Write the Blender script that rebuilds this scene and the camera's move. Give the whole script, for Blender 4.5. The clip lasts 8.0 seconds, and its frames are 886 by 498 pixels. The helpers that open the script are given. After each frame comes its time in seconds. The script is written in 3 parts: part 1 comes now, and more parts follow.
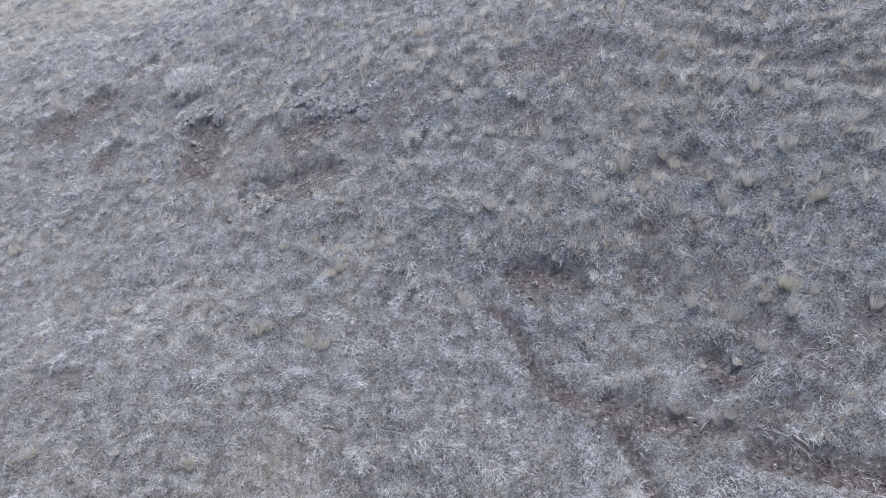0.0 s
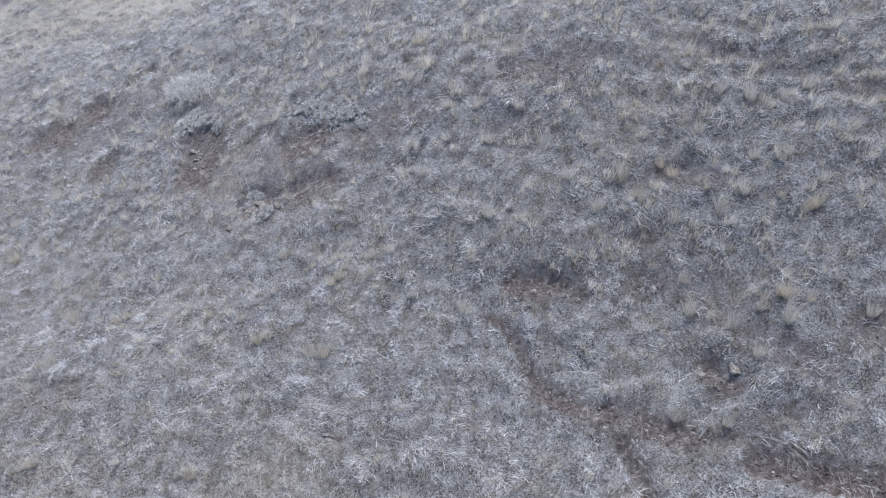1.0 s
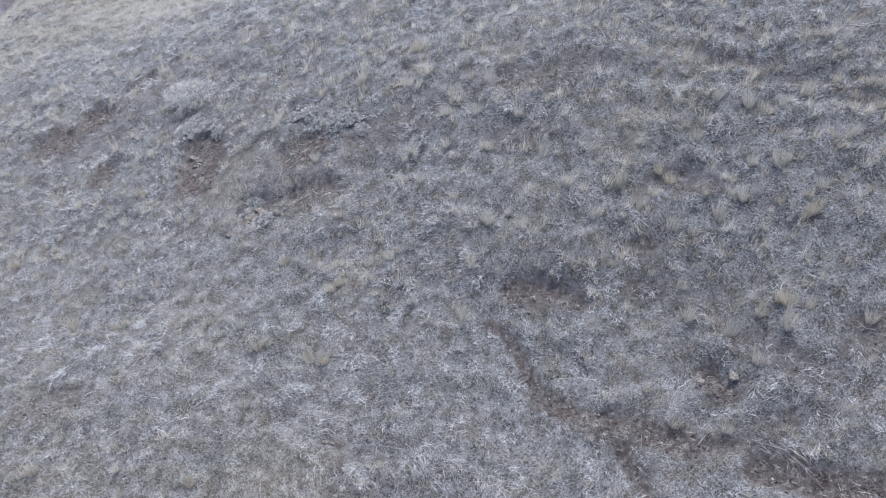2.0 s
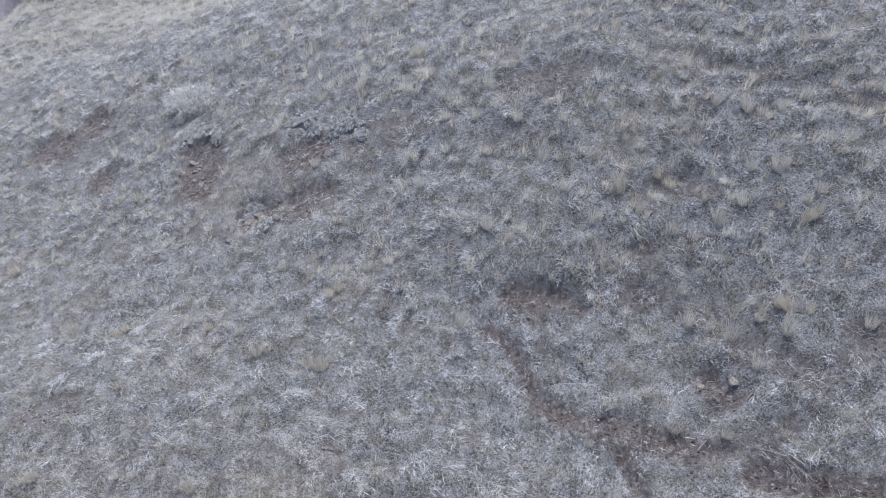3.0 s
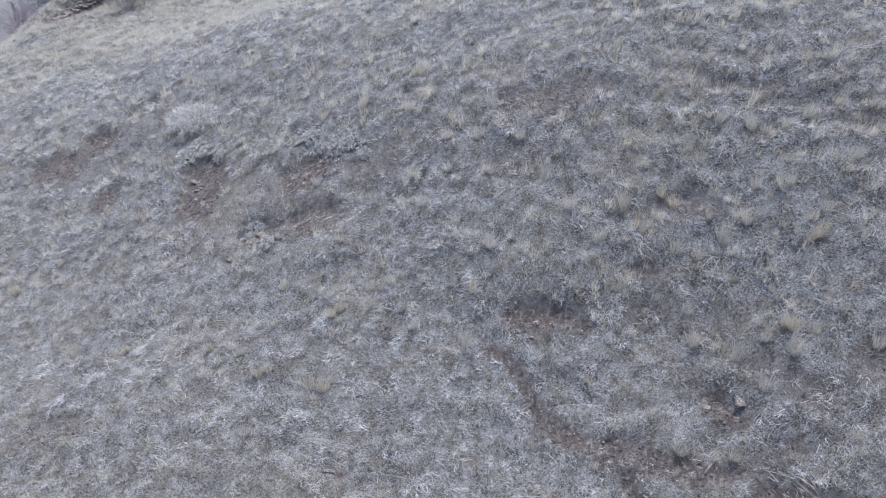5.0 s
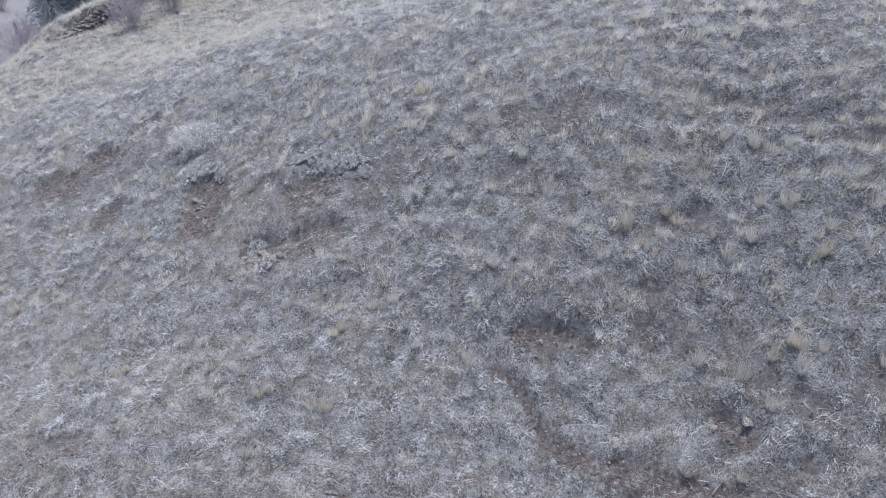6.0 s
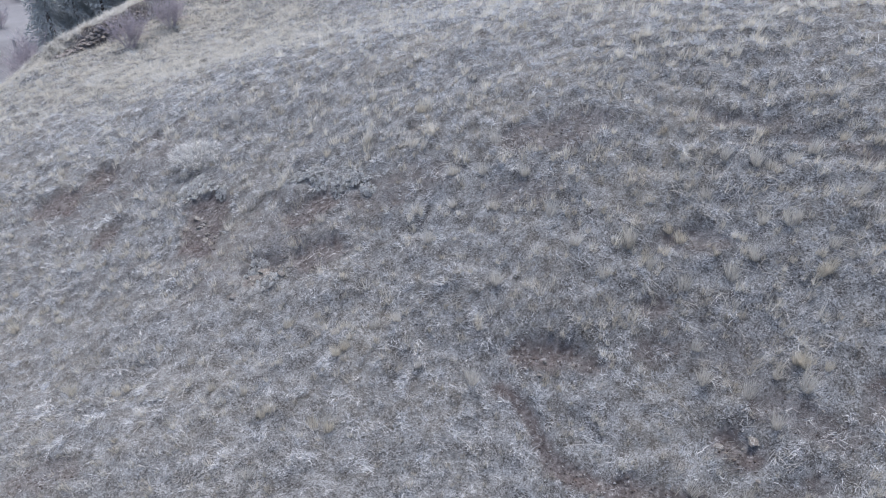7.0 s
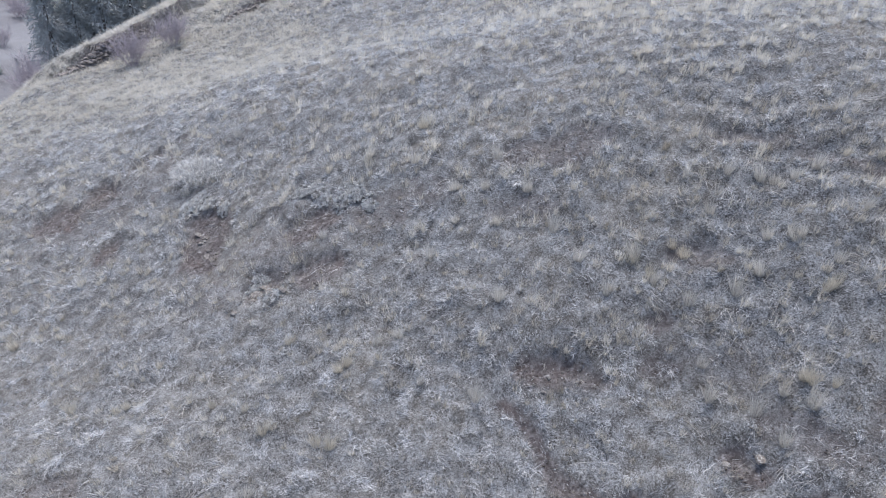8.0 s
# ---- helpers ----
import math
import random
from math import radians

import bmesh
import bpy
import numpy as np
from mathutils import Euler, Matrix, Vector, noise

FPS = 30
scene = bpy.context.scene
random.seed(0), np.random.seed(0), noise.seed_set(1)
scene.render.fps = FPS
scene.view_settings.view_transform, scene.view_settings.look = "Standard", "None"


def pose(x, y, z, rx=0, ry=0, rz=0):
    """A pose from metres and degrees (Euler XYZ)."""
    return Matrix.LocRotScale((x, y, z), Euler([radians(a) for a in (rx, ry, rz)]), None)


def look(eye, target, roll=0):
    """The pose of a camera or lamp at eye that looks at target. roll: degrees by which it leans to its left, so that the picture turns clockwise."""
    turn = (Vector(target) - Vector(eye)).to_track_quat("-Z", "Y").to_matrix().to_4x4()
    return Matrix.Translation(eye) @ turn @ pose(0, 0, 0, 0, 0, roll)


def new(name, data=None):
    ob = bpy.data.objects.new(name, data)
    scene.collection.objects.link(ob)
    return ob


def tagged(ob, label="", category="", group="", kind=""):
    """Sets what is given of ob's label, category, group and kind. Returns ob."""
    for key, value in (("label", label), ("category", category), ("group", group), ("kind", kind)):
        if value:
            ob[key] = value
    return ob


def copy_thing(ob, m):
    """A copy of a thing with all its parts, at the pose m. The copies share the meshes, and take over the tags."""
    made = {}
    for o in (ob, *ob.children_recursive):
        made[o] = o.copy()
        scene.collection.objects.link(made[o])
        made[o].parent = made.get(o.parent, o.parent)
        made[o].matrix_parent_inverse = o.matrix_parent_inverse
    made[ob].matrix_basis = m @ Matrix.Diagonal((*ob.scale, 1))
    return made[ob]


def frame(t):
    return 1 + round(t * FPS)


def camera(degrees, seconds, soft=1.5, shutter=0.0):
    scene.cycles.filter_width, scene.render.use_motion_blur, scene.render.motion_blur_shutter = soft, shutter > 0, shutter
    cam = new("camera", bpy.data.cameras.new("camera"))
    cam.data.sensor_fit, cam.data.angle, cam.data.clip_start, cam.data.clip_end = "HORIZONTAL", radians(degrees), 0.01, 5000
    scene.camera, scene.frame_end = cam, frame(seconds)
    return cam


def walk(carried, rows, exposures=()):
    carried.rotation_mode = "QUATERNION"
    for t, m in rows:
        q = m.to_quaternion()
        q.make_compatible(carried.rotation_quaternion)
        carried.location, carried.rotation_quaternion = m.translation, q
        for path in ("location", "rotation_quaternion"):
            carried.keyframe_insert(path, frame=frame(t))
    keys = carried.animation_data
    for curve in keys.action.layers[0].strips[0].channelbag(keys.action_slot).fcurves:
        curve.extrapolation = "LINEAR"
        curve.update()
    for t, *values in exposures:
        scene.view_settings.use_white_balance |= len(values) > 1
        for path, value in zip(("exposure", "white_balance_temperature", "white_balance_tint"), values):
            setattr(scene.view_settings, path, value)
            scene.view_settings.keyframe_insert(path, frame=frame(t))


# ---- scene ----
cam = camera(62.0, 8.0, soft=1.1)
PATH = [
    (0.0, pose(-0.063, -0.008, 11.982, 54.107, -0.319, -0.047)),
    (0.5, pose(-0.082, -0.013, 12.024, 54.329, -0.360, -0.174)),
    (1.0, pose(-0.114, -0.014, 12.069, 54.505, -0.402, -0.329)),
    (1.5, pose(-0.124, -0.014, 12.102, 54.672, -0.413, -0.399)),
    (3.0, pose(-0.080, 0.038, 12.188, 54.936, -0.217, -0.416)),
    (3.5, pose(-0.053, 0.046, 12.191, 55.049, -0.139, -0.356)),
    (4.0, pose(-0.069, 0.080, 12.187, 55.219, -0.144, -0.337)),
    (4.5, pose(-0.073, 0.120, 12.192, 55.595, -0.053, -0.333)),
    (6.0, pose(-0.169, 0.213, 12.145, 57.614, -0.030, -0.444)),
    (6.5, pose(-0.210, 0.249, 12.163, 58.196, 0.005, -0.542)),
    (7.0, pose(-0.263, 0.281, 12.175, 58.802, -0.001, -0.664)),
    (7.5, pose(-0.304, 0.308, 12.155, 59.492, 0.007, -0.722)),
    (8.0, pose(-0.319, 0.326, 12.109, 60.165, 0.035, -0.701)),
]
walk(cam, PATH, [(0.0, 1.19, 6330, 9), (8.0, 1.19, 6330, 9)])

# ---- light: a dull winter sky ----
world = bpy.data.worlds.new("sky")
scene.world = world
world.use_nodes = True
wn = world.node_tree
sky = wn.nodes.new("ShaderNodeTexSky")
sky.sky_type, sky.sun_disc = "NISHITA", False
sky.sun_elevation, sky.sun_rotation = radians(73), radians(8)
sky.dust_density, sky.air_density = 4.0, 1.0
wn.links.new(sky.outputs[0], wn.nodes["Background"].inputs[0])
wn.nodes["Background"].inputs[1].default_value = 0.12
sun = new("sun", bpy.data.lights.new("sun", "SUN"))
sun.data.energy, sun.data.angle, sun.data.color = 1.35, radians(16), (1.0, 0.97, 0.93)
sun.matrix_world = look((2, 14, 46), (0, 0, 0))


# ---- materials ----
def shader(name, rough=0.9):
    m = bpy.data.materials.new(name)
    m.use_nodes = True
    b = m.node_tree.nodes["Principled BSDF"]
    b.inputs["Roughness"].default_value = rough
    b.inputs["Specular IOR Level"].default_value = 0.06
    return m, m.node_tree, b


def node(tree, kind, **values):
    n = tree.nodes.new(kind)
    for key, value in values.items():
        n.inputs[key.replace("_", " ")].default_value = value
    return n


def noise_tex(tree, scale, detail=5.0, rough=0.6, coords=None, curl=0.0):
    n = node(tree, "ShaderNodeTexNoise", Scale=scale, Detail=detail, Roughness=rough, Distortion=curl)
    if coords is None:
        coords = tree.nodes.new("ShaderNodeTexCoord").outputs["Object"]
    tree.links.new(coords, n.inputs["Vector"])
    return n.outputs["Fac"]


def ramp(tree, source, *stops):
    n = tree.nodes.new("ShaderNodeValToRGB")
    e = n.color_ramp.elements
    while len(e) < len(stops):
        e.new(0.5)
    for el, (at, colour) in zip(e, stops):
        el.position, el.color = at, (*colour, 1)
    tree.links.new(source, n.inputs[0])
    return n.outputs["Color"]


def mix(tree, fac, a, b):
    n = tree.nodes.new("ShaderNodeMix")
    n.data_type = "RGBA"
    for sock, value in ((n.inputs[0], fac), (n.inputs[6], a), (n.inputs[7], b)):
        if isinstance(value, (tuple, float, int)):
            sock.default_value = (*value, 1) if isinstance(value, tuple) else value
        else:
            tree.links.new(value, sock)
    return n.outputs[2]


def maths(tree, op, a, b):
    n = tree.nodes.new("ShaderNodeMath")
    n.operation = op
    for sock, value in zip(n.inputs, (a, b)):
        if isinstance(value, (float, int)):
            sock.default_value = value
        else:
            tree.links.new(value, sock)
    return n.outputs[0]


def attribute(tree, name):
    n = tree.nodes.new("ShaderNodeAttribute")
    n.attribute_name = name
    return n.outputs["Fac"]


def bump(tree, b, height, strength, distance):
    n = node(tree, "ShaderNodeBump", Strength=strength, Distance=distance)
    tree.links.new(height, n.inputs["Height"])
    tree.links.new(n.outputs[0], b.inputs["Normal"])


def ground_material():
    """Dead thatch and rime on the sward, brown earth where the sward is worn away."""
    m, t, b = shader("frosted_ground", 0.95)
    fine, mid, wide = noise_tex(t, 16, 6, 0.72, curl=2.2), noise_tex(t, 3.2, 5), noise_tex(t, 0.35, 3)
    thatch = ramp(t, fine, (0.38, (0.025, 0.023, 0.023)), (0.5, (0.098, 0.097, 0.099)), (0.64, (0.33, 0.337, 0.352)))
    rime = ramp(t, fine, (0.38, (0.03, 0.03, 0.032)), (0.62, (0.40, 0.415, 0.44)))
    sward = mix(t, ramp(t, mid, (0.4, (0, 0, 0)), (0.62, (1, 1, 1))), thatch, rime)
    straw = mix(t, ramp(t, wide, (0.45, (0, 0, 0)), (0.7, (1, 1, 1))), sward, mix(t, 0.15, sward, (0.40, 0.35, 0.27)))
    earth = ramp(t, noise_tex(t, 9, 8, 0.7), (0.3, (0.042, 0.036, 0.036)), (0.48, (0.10, 0.089, 0.091)), (0.6, (0.185, 0.172, 0.177)), (0.68, (0.42, 0.42, 0.43)))
    rust = ramp(t, noise_tex(t, 1.1, 4, 0.6), (0.5, (0, 0, 0)), (0.62, (1, 1, 1)))
    earth = mix(t, maths(t, "MULTIPLY", rust, 0.2), earth, ramp(t, noise_tex(t, 14, 6, 0.7), (0.35, (0.05, 0.032, 0.027)), (0.65, (0.19, 0.125, 0.105))))
    colour = mix(t, attribute(t, "earth"), straw, earth)
    # valley floor: the bluish grey puts distance haze into the colour
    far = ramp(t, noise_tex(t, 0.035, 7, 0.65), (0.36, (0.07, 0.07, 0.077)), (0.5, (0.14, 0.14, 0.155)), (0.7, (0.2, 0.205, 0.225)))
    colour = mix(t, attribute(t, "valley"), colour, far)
    t.links.new(colour, b.inputs["Base Color"])
    bump(t, b, maths(t, "ADD", fine, noise_tex(t, 60, 3)), 0.9, 0.03)
    return m


def grass_material(name, root, dry, rime, thin=0.08):
    """Blades that turn from a dull root to dry straw, with rime towards the tips; each tuft has more or less of it."""
    m, t, b = shader(name, 0.85)
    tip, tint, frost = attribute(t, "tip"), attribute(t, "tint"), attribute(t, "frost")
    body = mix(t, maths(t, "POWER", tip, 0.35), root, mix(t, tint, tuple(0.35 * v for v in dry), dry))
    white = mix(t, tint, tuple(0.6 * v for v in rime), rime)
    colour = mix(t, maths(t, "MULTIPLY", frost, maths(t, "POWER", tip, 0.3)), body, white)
    t.links.new(colour, b.inputs["Base Color"])
    # thin blades let some light through
    glow, both = t.nodes.new("ShaderNodeBsdfTranslucent"), t.nodes.new("ShaderNodeMixShader")
    t.links.new(colour, glow.inputs["Color"])
    both.inputs[0].default_value = thin
    t.links.new(b.outputs[0], both.inputs[1])
    t.links.new(glow.outputs[0], both.inputs[2])
    t.links.new(both.outputs[0], t.nodes["Material Output"].inputs["Surface"])
    return m


def stone_material(name, dark, light, crust=1.0):
    m, t, b = shader(name, 0.9)
    n = noise_tex(t, 6, 8, 0.65)
    rnd = t.nodes.new("ShaderNodeObjectInfo").outputs["Random"]
    base = ramp(t, n, (0.32, dark), (0.68, light))
    base = mix(t, maths(t, "MULTIPLY", rnd, 0.4), base, tuple(0.55 * v for v in light))
    lichen = ramp(t, noise_tex(t, 11, 8, 0.75), (0.52, (0, 0, 0)), (0.63, (1, 1, 1)))
    t.links.new(mix(t, maths(t, "MULTIPLY", lichen, crust), base, (0.50, 0.52, 0.53)), b.inputs["Base Color"])
    bump(t, b, n, 0.7, 0.04)
    return m


def bark_material(name, dark, light):
    m, t, b = shader(name, 0.9)
    n = noise_tex(t, 8, 6)
    t.links.new(ramp(t, n, (0.35, dark), (0.65, light)), b.inputs["Base Color"])
    bump(t, b, n, 0.5, 0.03)
    return m


def clod_material():
    """Earth crumbs, some of them bare and dark, some pale with rime."""
    m, t, b = shader("earth_crumbs", 0.95)
    own = t.nodes.new("ShaderNodeNewGeometry").outputs["Random Per Island"]
    t.links.new(ramp(t, own, (0.0, (0.05, 0.042, 0.039)), (0.7, (0.12, 0.103, 0.097)), (0.88, (0.19, 0.175, 0.17)), (1.0, (0.45, 0.45, 0.46))), b.inputs["Base Color"])
    return m


GROUND = ground_material()
CLOD = clod_material()
# dull grass root, darkened further: shade low between the blades is in this colour
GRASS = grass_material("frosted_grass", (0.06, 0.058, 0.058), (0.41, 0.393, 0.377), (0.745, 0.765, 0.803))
STRAW = grass_material("bleached_straw", (0.32, 0.30, 0.265), (0.70, 0.635, 0.52), (0.90, 0.875, 0.815), 0.5)
WISP = grass_material("rimed_wisps", (0.34, 0.325, 0.30), (0.64, 0.605, 0.545), (0.82, 0.81, 0.79), 0.5)
ROSETTE = grass_material("rimed_rosettes", (0.26, 0.255, 0.25), (0.4, 0.385, 0.36), (0.74, 0.75, 0.76))
LEAVES = grass_material("rimed_leaves", (0.15, 0.145, 0.145), (0.32, 0.31, 0.29), (0.88, 0.89, 0.90))
STONE = stone_material("weathered_stone", (0.06, 0.053, 0.05), (0.22, 0.202, 0.192), 0.8)
LEDGE = stone_material("ledge_rock", (0.15, 0.135, 0.13), (0.33, 0.30, 0.29), 0.12)
TWIG = bark_material("bare_twigs", (0.27, 0.24, 0.265), (0.48, 0.445, 0.485))
BARK = bark_material("conifer_bark", (0.05, 0.04, 0.035), (0.13, 0.10, 0.085))
# rimed needles, lightened well beyond that: distance haze painted into the colour
NEEDLES = bark_material("haze_pale_needles", (0.36, 0.38, 0.37), (0.5, 0.515, 0.51))

# ---- the lie of the land ----
def lattice(ix, iy, seed):
    """A repeatable random number in 0..1 for every lattice point."""
    h = (ix.astype(np.int64) * 374761393 + iy.astype(np.int64) * 668265263 + seed * 974711) & 0xFFFFFFFF
    h = ((h ^ (h >> 13)) * 1274126177) & 0xFFFFFFFF
    return ((h ^ (h >> 16)) & 0xFFFF) / 65535.0


def value_noise(x, y, size, seed):
    """Smooth noise in -1..1 with features of the given size in metres."""
    u, v = x / size, y / size
    iu, iv = np.floor(u), np.floor(v)
    fu, fv = u - iu, v - iv
    fu, fv = fu * fu * (3 - 2 * fu), fv * fv * (3 - 2 * fv)
    a, b = lattice(iu, iv, seed), lattice(iu + 1, iv, seed)
    c, d = lattice(iu, iv + 1, seed), lattice(iu + 1, iv + 1, seed)
    return 2 * ((a * (1 - fu) + b * fu) * (1 - fv) + (c * (1 - fu) + d * fu) * fv) - 1


def step(a, b, v):
    k = np.clip((v - a) / (b - a), 0, 1)
    return k * k * (3 - 2 * k)


def along(line, x, y):
    """How far the places lie from a line of points in plan, and the side: above 0 on its left."""
    best, side = np.full(x.shape, 1e9), np.zeros(x.shape)
    for (ax, ay), (bx, by) in zip(line, line[1:]):
        dx, dy = bx - ax, by - ay
        k = np.clip(((x - ax) * dx + (y - ay) * dy) / (dx * dx + dy * dy), 0, 1)
        d = np.hypot(x - ax - k * dx, y - ay - k * dy)
        s = dx * (y - ay) - dy * (x - ax)
        side = np.where(d < best, s, side)
        best = np.minimum(best, d)
    return best, np.sign(side)


# Broad swells of the hillside on a six by six layout: rows over x, columns over y.
SWELL_X, SWELL_Y, SWELL_SIZE = (-10, -5, 0, 5, 10, 15), (5, 10, 15, 20, 26, 33), 4.6
SWELLS = ((0.214, 0.098, -0.397, 0.144, 0.288, -0.325),
          (0.349, 0.316, -0.17, 0.657, 0.632, -0.211),
          (-0.63, -0.493, 0.402, 0.933, 0.341, -0.191),
          (-1.363, -0.86, 1.006, 0.877, 0.137, -0.045),
          (0.208, 0.952, 0.989, 0.272, 0.192, 0.085),
          (0.435, 0.77, 0.4, 0.15, 0.282, 0.09))


def hill(x, y):
    """The broad shape of the hillside: a flank that rises ahead and falls away over a brow on its left."""
    yy = np.where(y > 45, 45 + 30 * np.tanh((y - 45) / 30), y)
    xx = np.where(x > 25, 25 + 20 * np.tanh((x - 25) / 20), np.where(x < -40, -40.0, x))
    yy = np.where(yy < -25, -25.0, yy)
    z = 1.903 + 0.186 * xx + 0.096 * yy
    for i, cx in enumerate(SWELL_X):
        for j, cy in enumerate(SWELL_Y):
            z = z + SWELLS[i][j] * np.exp(-((x - cx) ** 2 + (y - cy) ** 2) / (2 * SWELL_SIZE ** 2))
    # past the brow
    s = -0.961 * (x + 18.9) + 0.275 * (y - 29.6)
    fall = np.where(s > 0, 0.09 * s * s, 0.0)
    fall = np.where(s > 5, 2.25 + 0.9 * (s - 5), fall)
    z = z - fall
    # the foot of the hill and the valley floor
    floor_z = -33.0 + 0.02 * np.hypot(x, y)
    z = np.where(y < -10, z - 0.012 * (y + 10) ** 2, z)
    lift = np.maximum(z, floor_z)
    gap = np.abs(z - floor_z)
    return lift + np.where(gap < 6, (6 - gap) ** 2 / 24, 0.0)


# Worn places in plan: x, y, half-width, half-depth, turn in degrees, how bare, how deep in metres.
WORN = (
    (-3.19, 15.68, 0.75, 0.45, 2, 1, 0.16), (-6.07, 16.36, 0.7, 1.17, 11, 0.95, 0.18), (-4.17, 14.3, 0.45, 0.5, 12, 0.95, 0.26),
    (-2.92, 14.3, 0.65, 0.42, 6, 0.85, 0.16), (-10.17, 20.30, 0.55, 0.75, 20, 0.95, 0.24),
    (-11.32, 19.64, 0.96, 0.87, 19, 0.95, 0.14), (-8.99, 17.48, 0.44, 0.56, 2, 0.9, 0.16),
    (2.05, 11.19, 1.1, 0.3, -16, 0.88, 0.2), (4.79, 9.10, 0.5, 0.25, -36, 0.95, 0.16),
    (5.82, 9.09, 0.85, 0.27, -37, 0.5, 0.05), (3.46, 8.60, 1.0, 0.25, -25, 0.95, 0.1),
    (4.60, 8.17, 0.9, 0.12, -22, 0.65, 0.05), (5.40, 8.18, 0.5, 0.2, -10, 0.35, 0.03), (2.22, 9.18, 0.6, 0.18, -25, 0.95, 0.1),
    (2.26, 15.63, 1.2, 0.41, -14, 0.6, 0.1))
WORN_SMALL = (
    (3.78, 10.88, 0.48, 0.2, -19, 0.6, 0.06), (-1.9, 8.74, 0.3, 0.14, -4, 0.8, 0.08), (0.48, 8.92, 0.2, 0.15, -12, 0.8, 0.08),
    (-9.06, 21.48, 1.53, 0.34, 29, 0.75, 0.18), (6.92, 8.92, 0.4, 0.35, -26, 0.7, 0.08),
    (6.2, 14.25, 1.11, 0.15, -29, 0.5, 0.06), (7.45, 13.15, 1.06, 0.13, -38, 0.5, 0.06), (5.74, 8.24, 0.3, 0.17, -32, 0.7, 0.06),
    (4.73, 12.4, 0.65, 0.21, -28, 0.6, 0.08), (3.88, 11.52, 0.35, 0.23, -14, 0.8, 0.1), (-4.4, 15.28, 2.31, 1.14, 6, 0.24, 0),
    (-9.99, 19.58, 2.38, 1.36, 21, 0.26, 0), (-1.18, 15.45, 1.19, 0.5, -2, 0.45, 0.04), (4.73, 10.66, 1.28, 0.49, -32, 0.2, 0),
    (-7.56, 9.67, 0.7, 0.36, 11, 0.5, 0.05), (1.61, 14.43, 0.76, 0.28, -15, 0.4, 0.05))
TRAIL = ((0.87, 10.93), (1.18, 10.66), (1.42, 10.34), (1.57, 9.98), (1.71, 9.65), (2.02, 9.33))
BYWAY = ((3.08, 8.50), (3.26, 8.18), (3.41, 7.81), (3.49, 7.34), (3.62, 6.65), (3.72, 5.66))
CUT_BANK = ((5.08, 7.65), (5.64, 7.38), (6.17, 7.11), (6.59, 6.88), (7.32, 6.46))
SCARP = ((-19.41, 34.00), (-18.20, 34.79), (-17.14, 35.47), (-16.20, 36.50), (-15.05, 38.58), (-13.83, 40.60))
UPPER_LEDGE = ((-11.0, 38.9), (-9.7, 40.2), (-8.5, 41.6), (-7.0, 43.4))


def wear(x, y):
    """How bare the ground is, and how far it is scooped out."""
    bare, deep = np.zeros(x.shape), np.zeros(x.shape)
    ragged = 0.27 * value_noise(x, y, 0.7, 31) + 0.18 * value_noise(x, y, 0.27, 32) + 0.12 * value_noise(x, y, 0.1, 33)
    mottle = np.clip(1.0 + 0.3 * value_noise(x, y, 0.24, 34) + 0.2 * value_noise(x, y, 0.55, 35), 0.4, 1.2)
    for cx, cy, a, b, turn, how, depth in WORN + WORN_SMALL:
        c, s = math.cos(radians(turn)), math.sin(radians(turn))
        u, v = ((x - cx) * c + (y - cy) * s) / a, ((y - cy) * c - (x - cx) * s) / b
        r = np.sqrt(u * u + v * v) + ragged
        inside = 1 - step(0.82, 1.14, r)
        bare = np.maximum(bare, np.minimum(how * inside * mottle, 1))
        # scooped into the slope: the uphill edge is a small steep bank
        deep = np.maximum(deep, depth * inside * step(-1.1, 0.55, v))
    for line, half, how, depth in ((TRAIL, 0.14, 0.95, 0.09), (BYWAY, 0.13, 1.0, 0.14), (CUT_BANK, 0.24, 1.0, 0.16),
                                  (SCARP[1:5], 0.34, 0.8, 0.0), (UPPER_LEDGE, 0.16, 1.0, 0.0)):
        d, _ = along(line, x, y)
        inside = 1 - step(half * 0.75, half * 1.25, d + half * ragged * 0.7)
        bare, deep = np.maximum(bare, how * inside), np.maximum(deep, depth * inside)
    return bare, deep


def upslope(x, y):
    """How far up the flank a place lies; the flank swings round on the right."""
    return y + 0.45 * np.maximum(x, 0)


def clump(x, y):
    """Where the sward stands up in small clumps (above 0) and where gaps lie between them."""
    return 0.4 * value_noise(x, y, 0.32, 91) + 0.75 * value_noise(x, y, 0.16, 92) + 0.6 * value_noise(x, y, 0.08, 93)


def terrace(x, y):
    """Narrow level treads worn along the upper flank: a wave from -1 to 1 and how strongly it shows."""
    v = upslope(x, y)
    return np.sin(2 * math.pi * (v + 0.7 * value_noise(x, y, 3.0, 4)) / 0.85), step(1.5, 5.2, x) * step(12.5, 15, v)


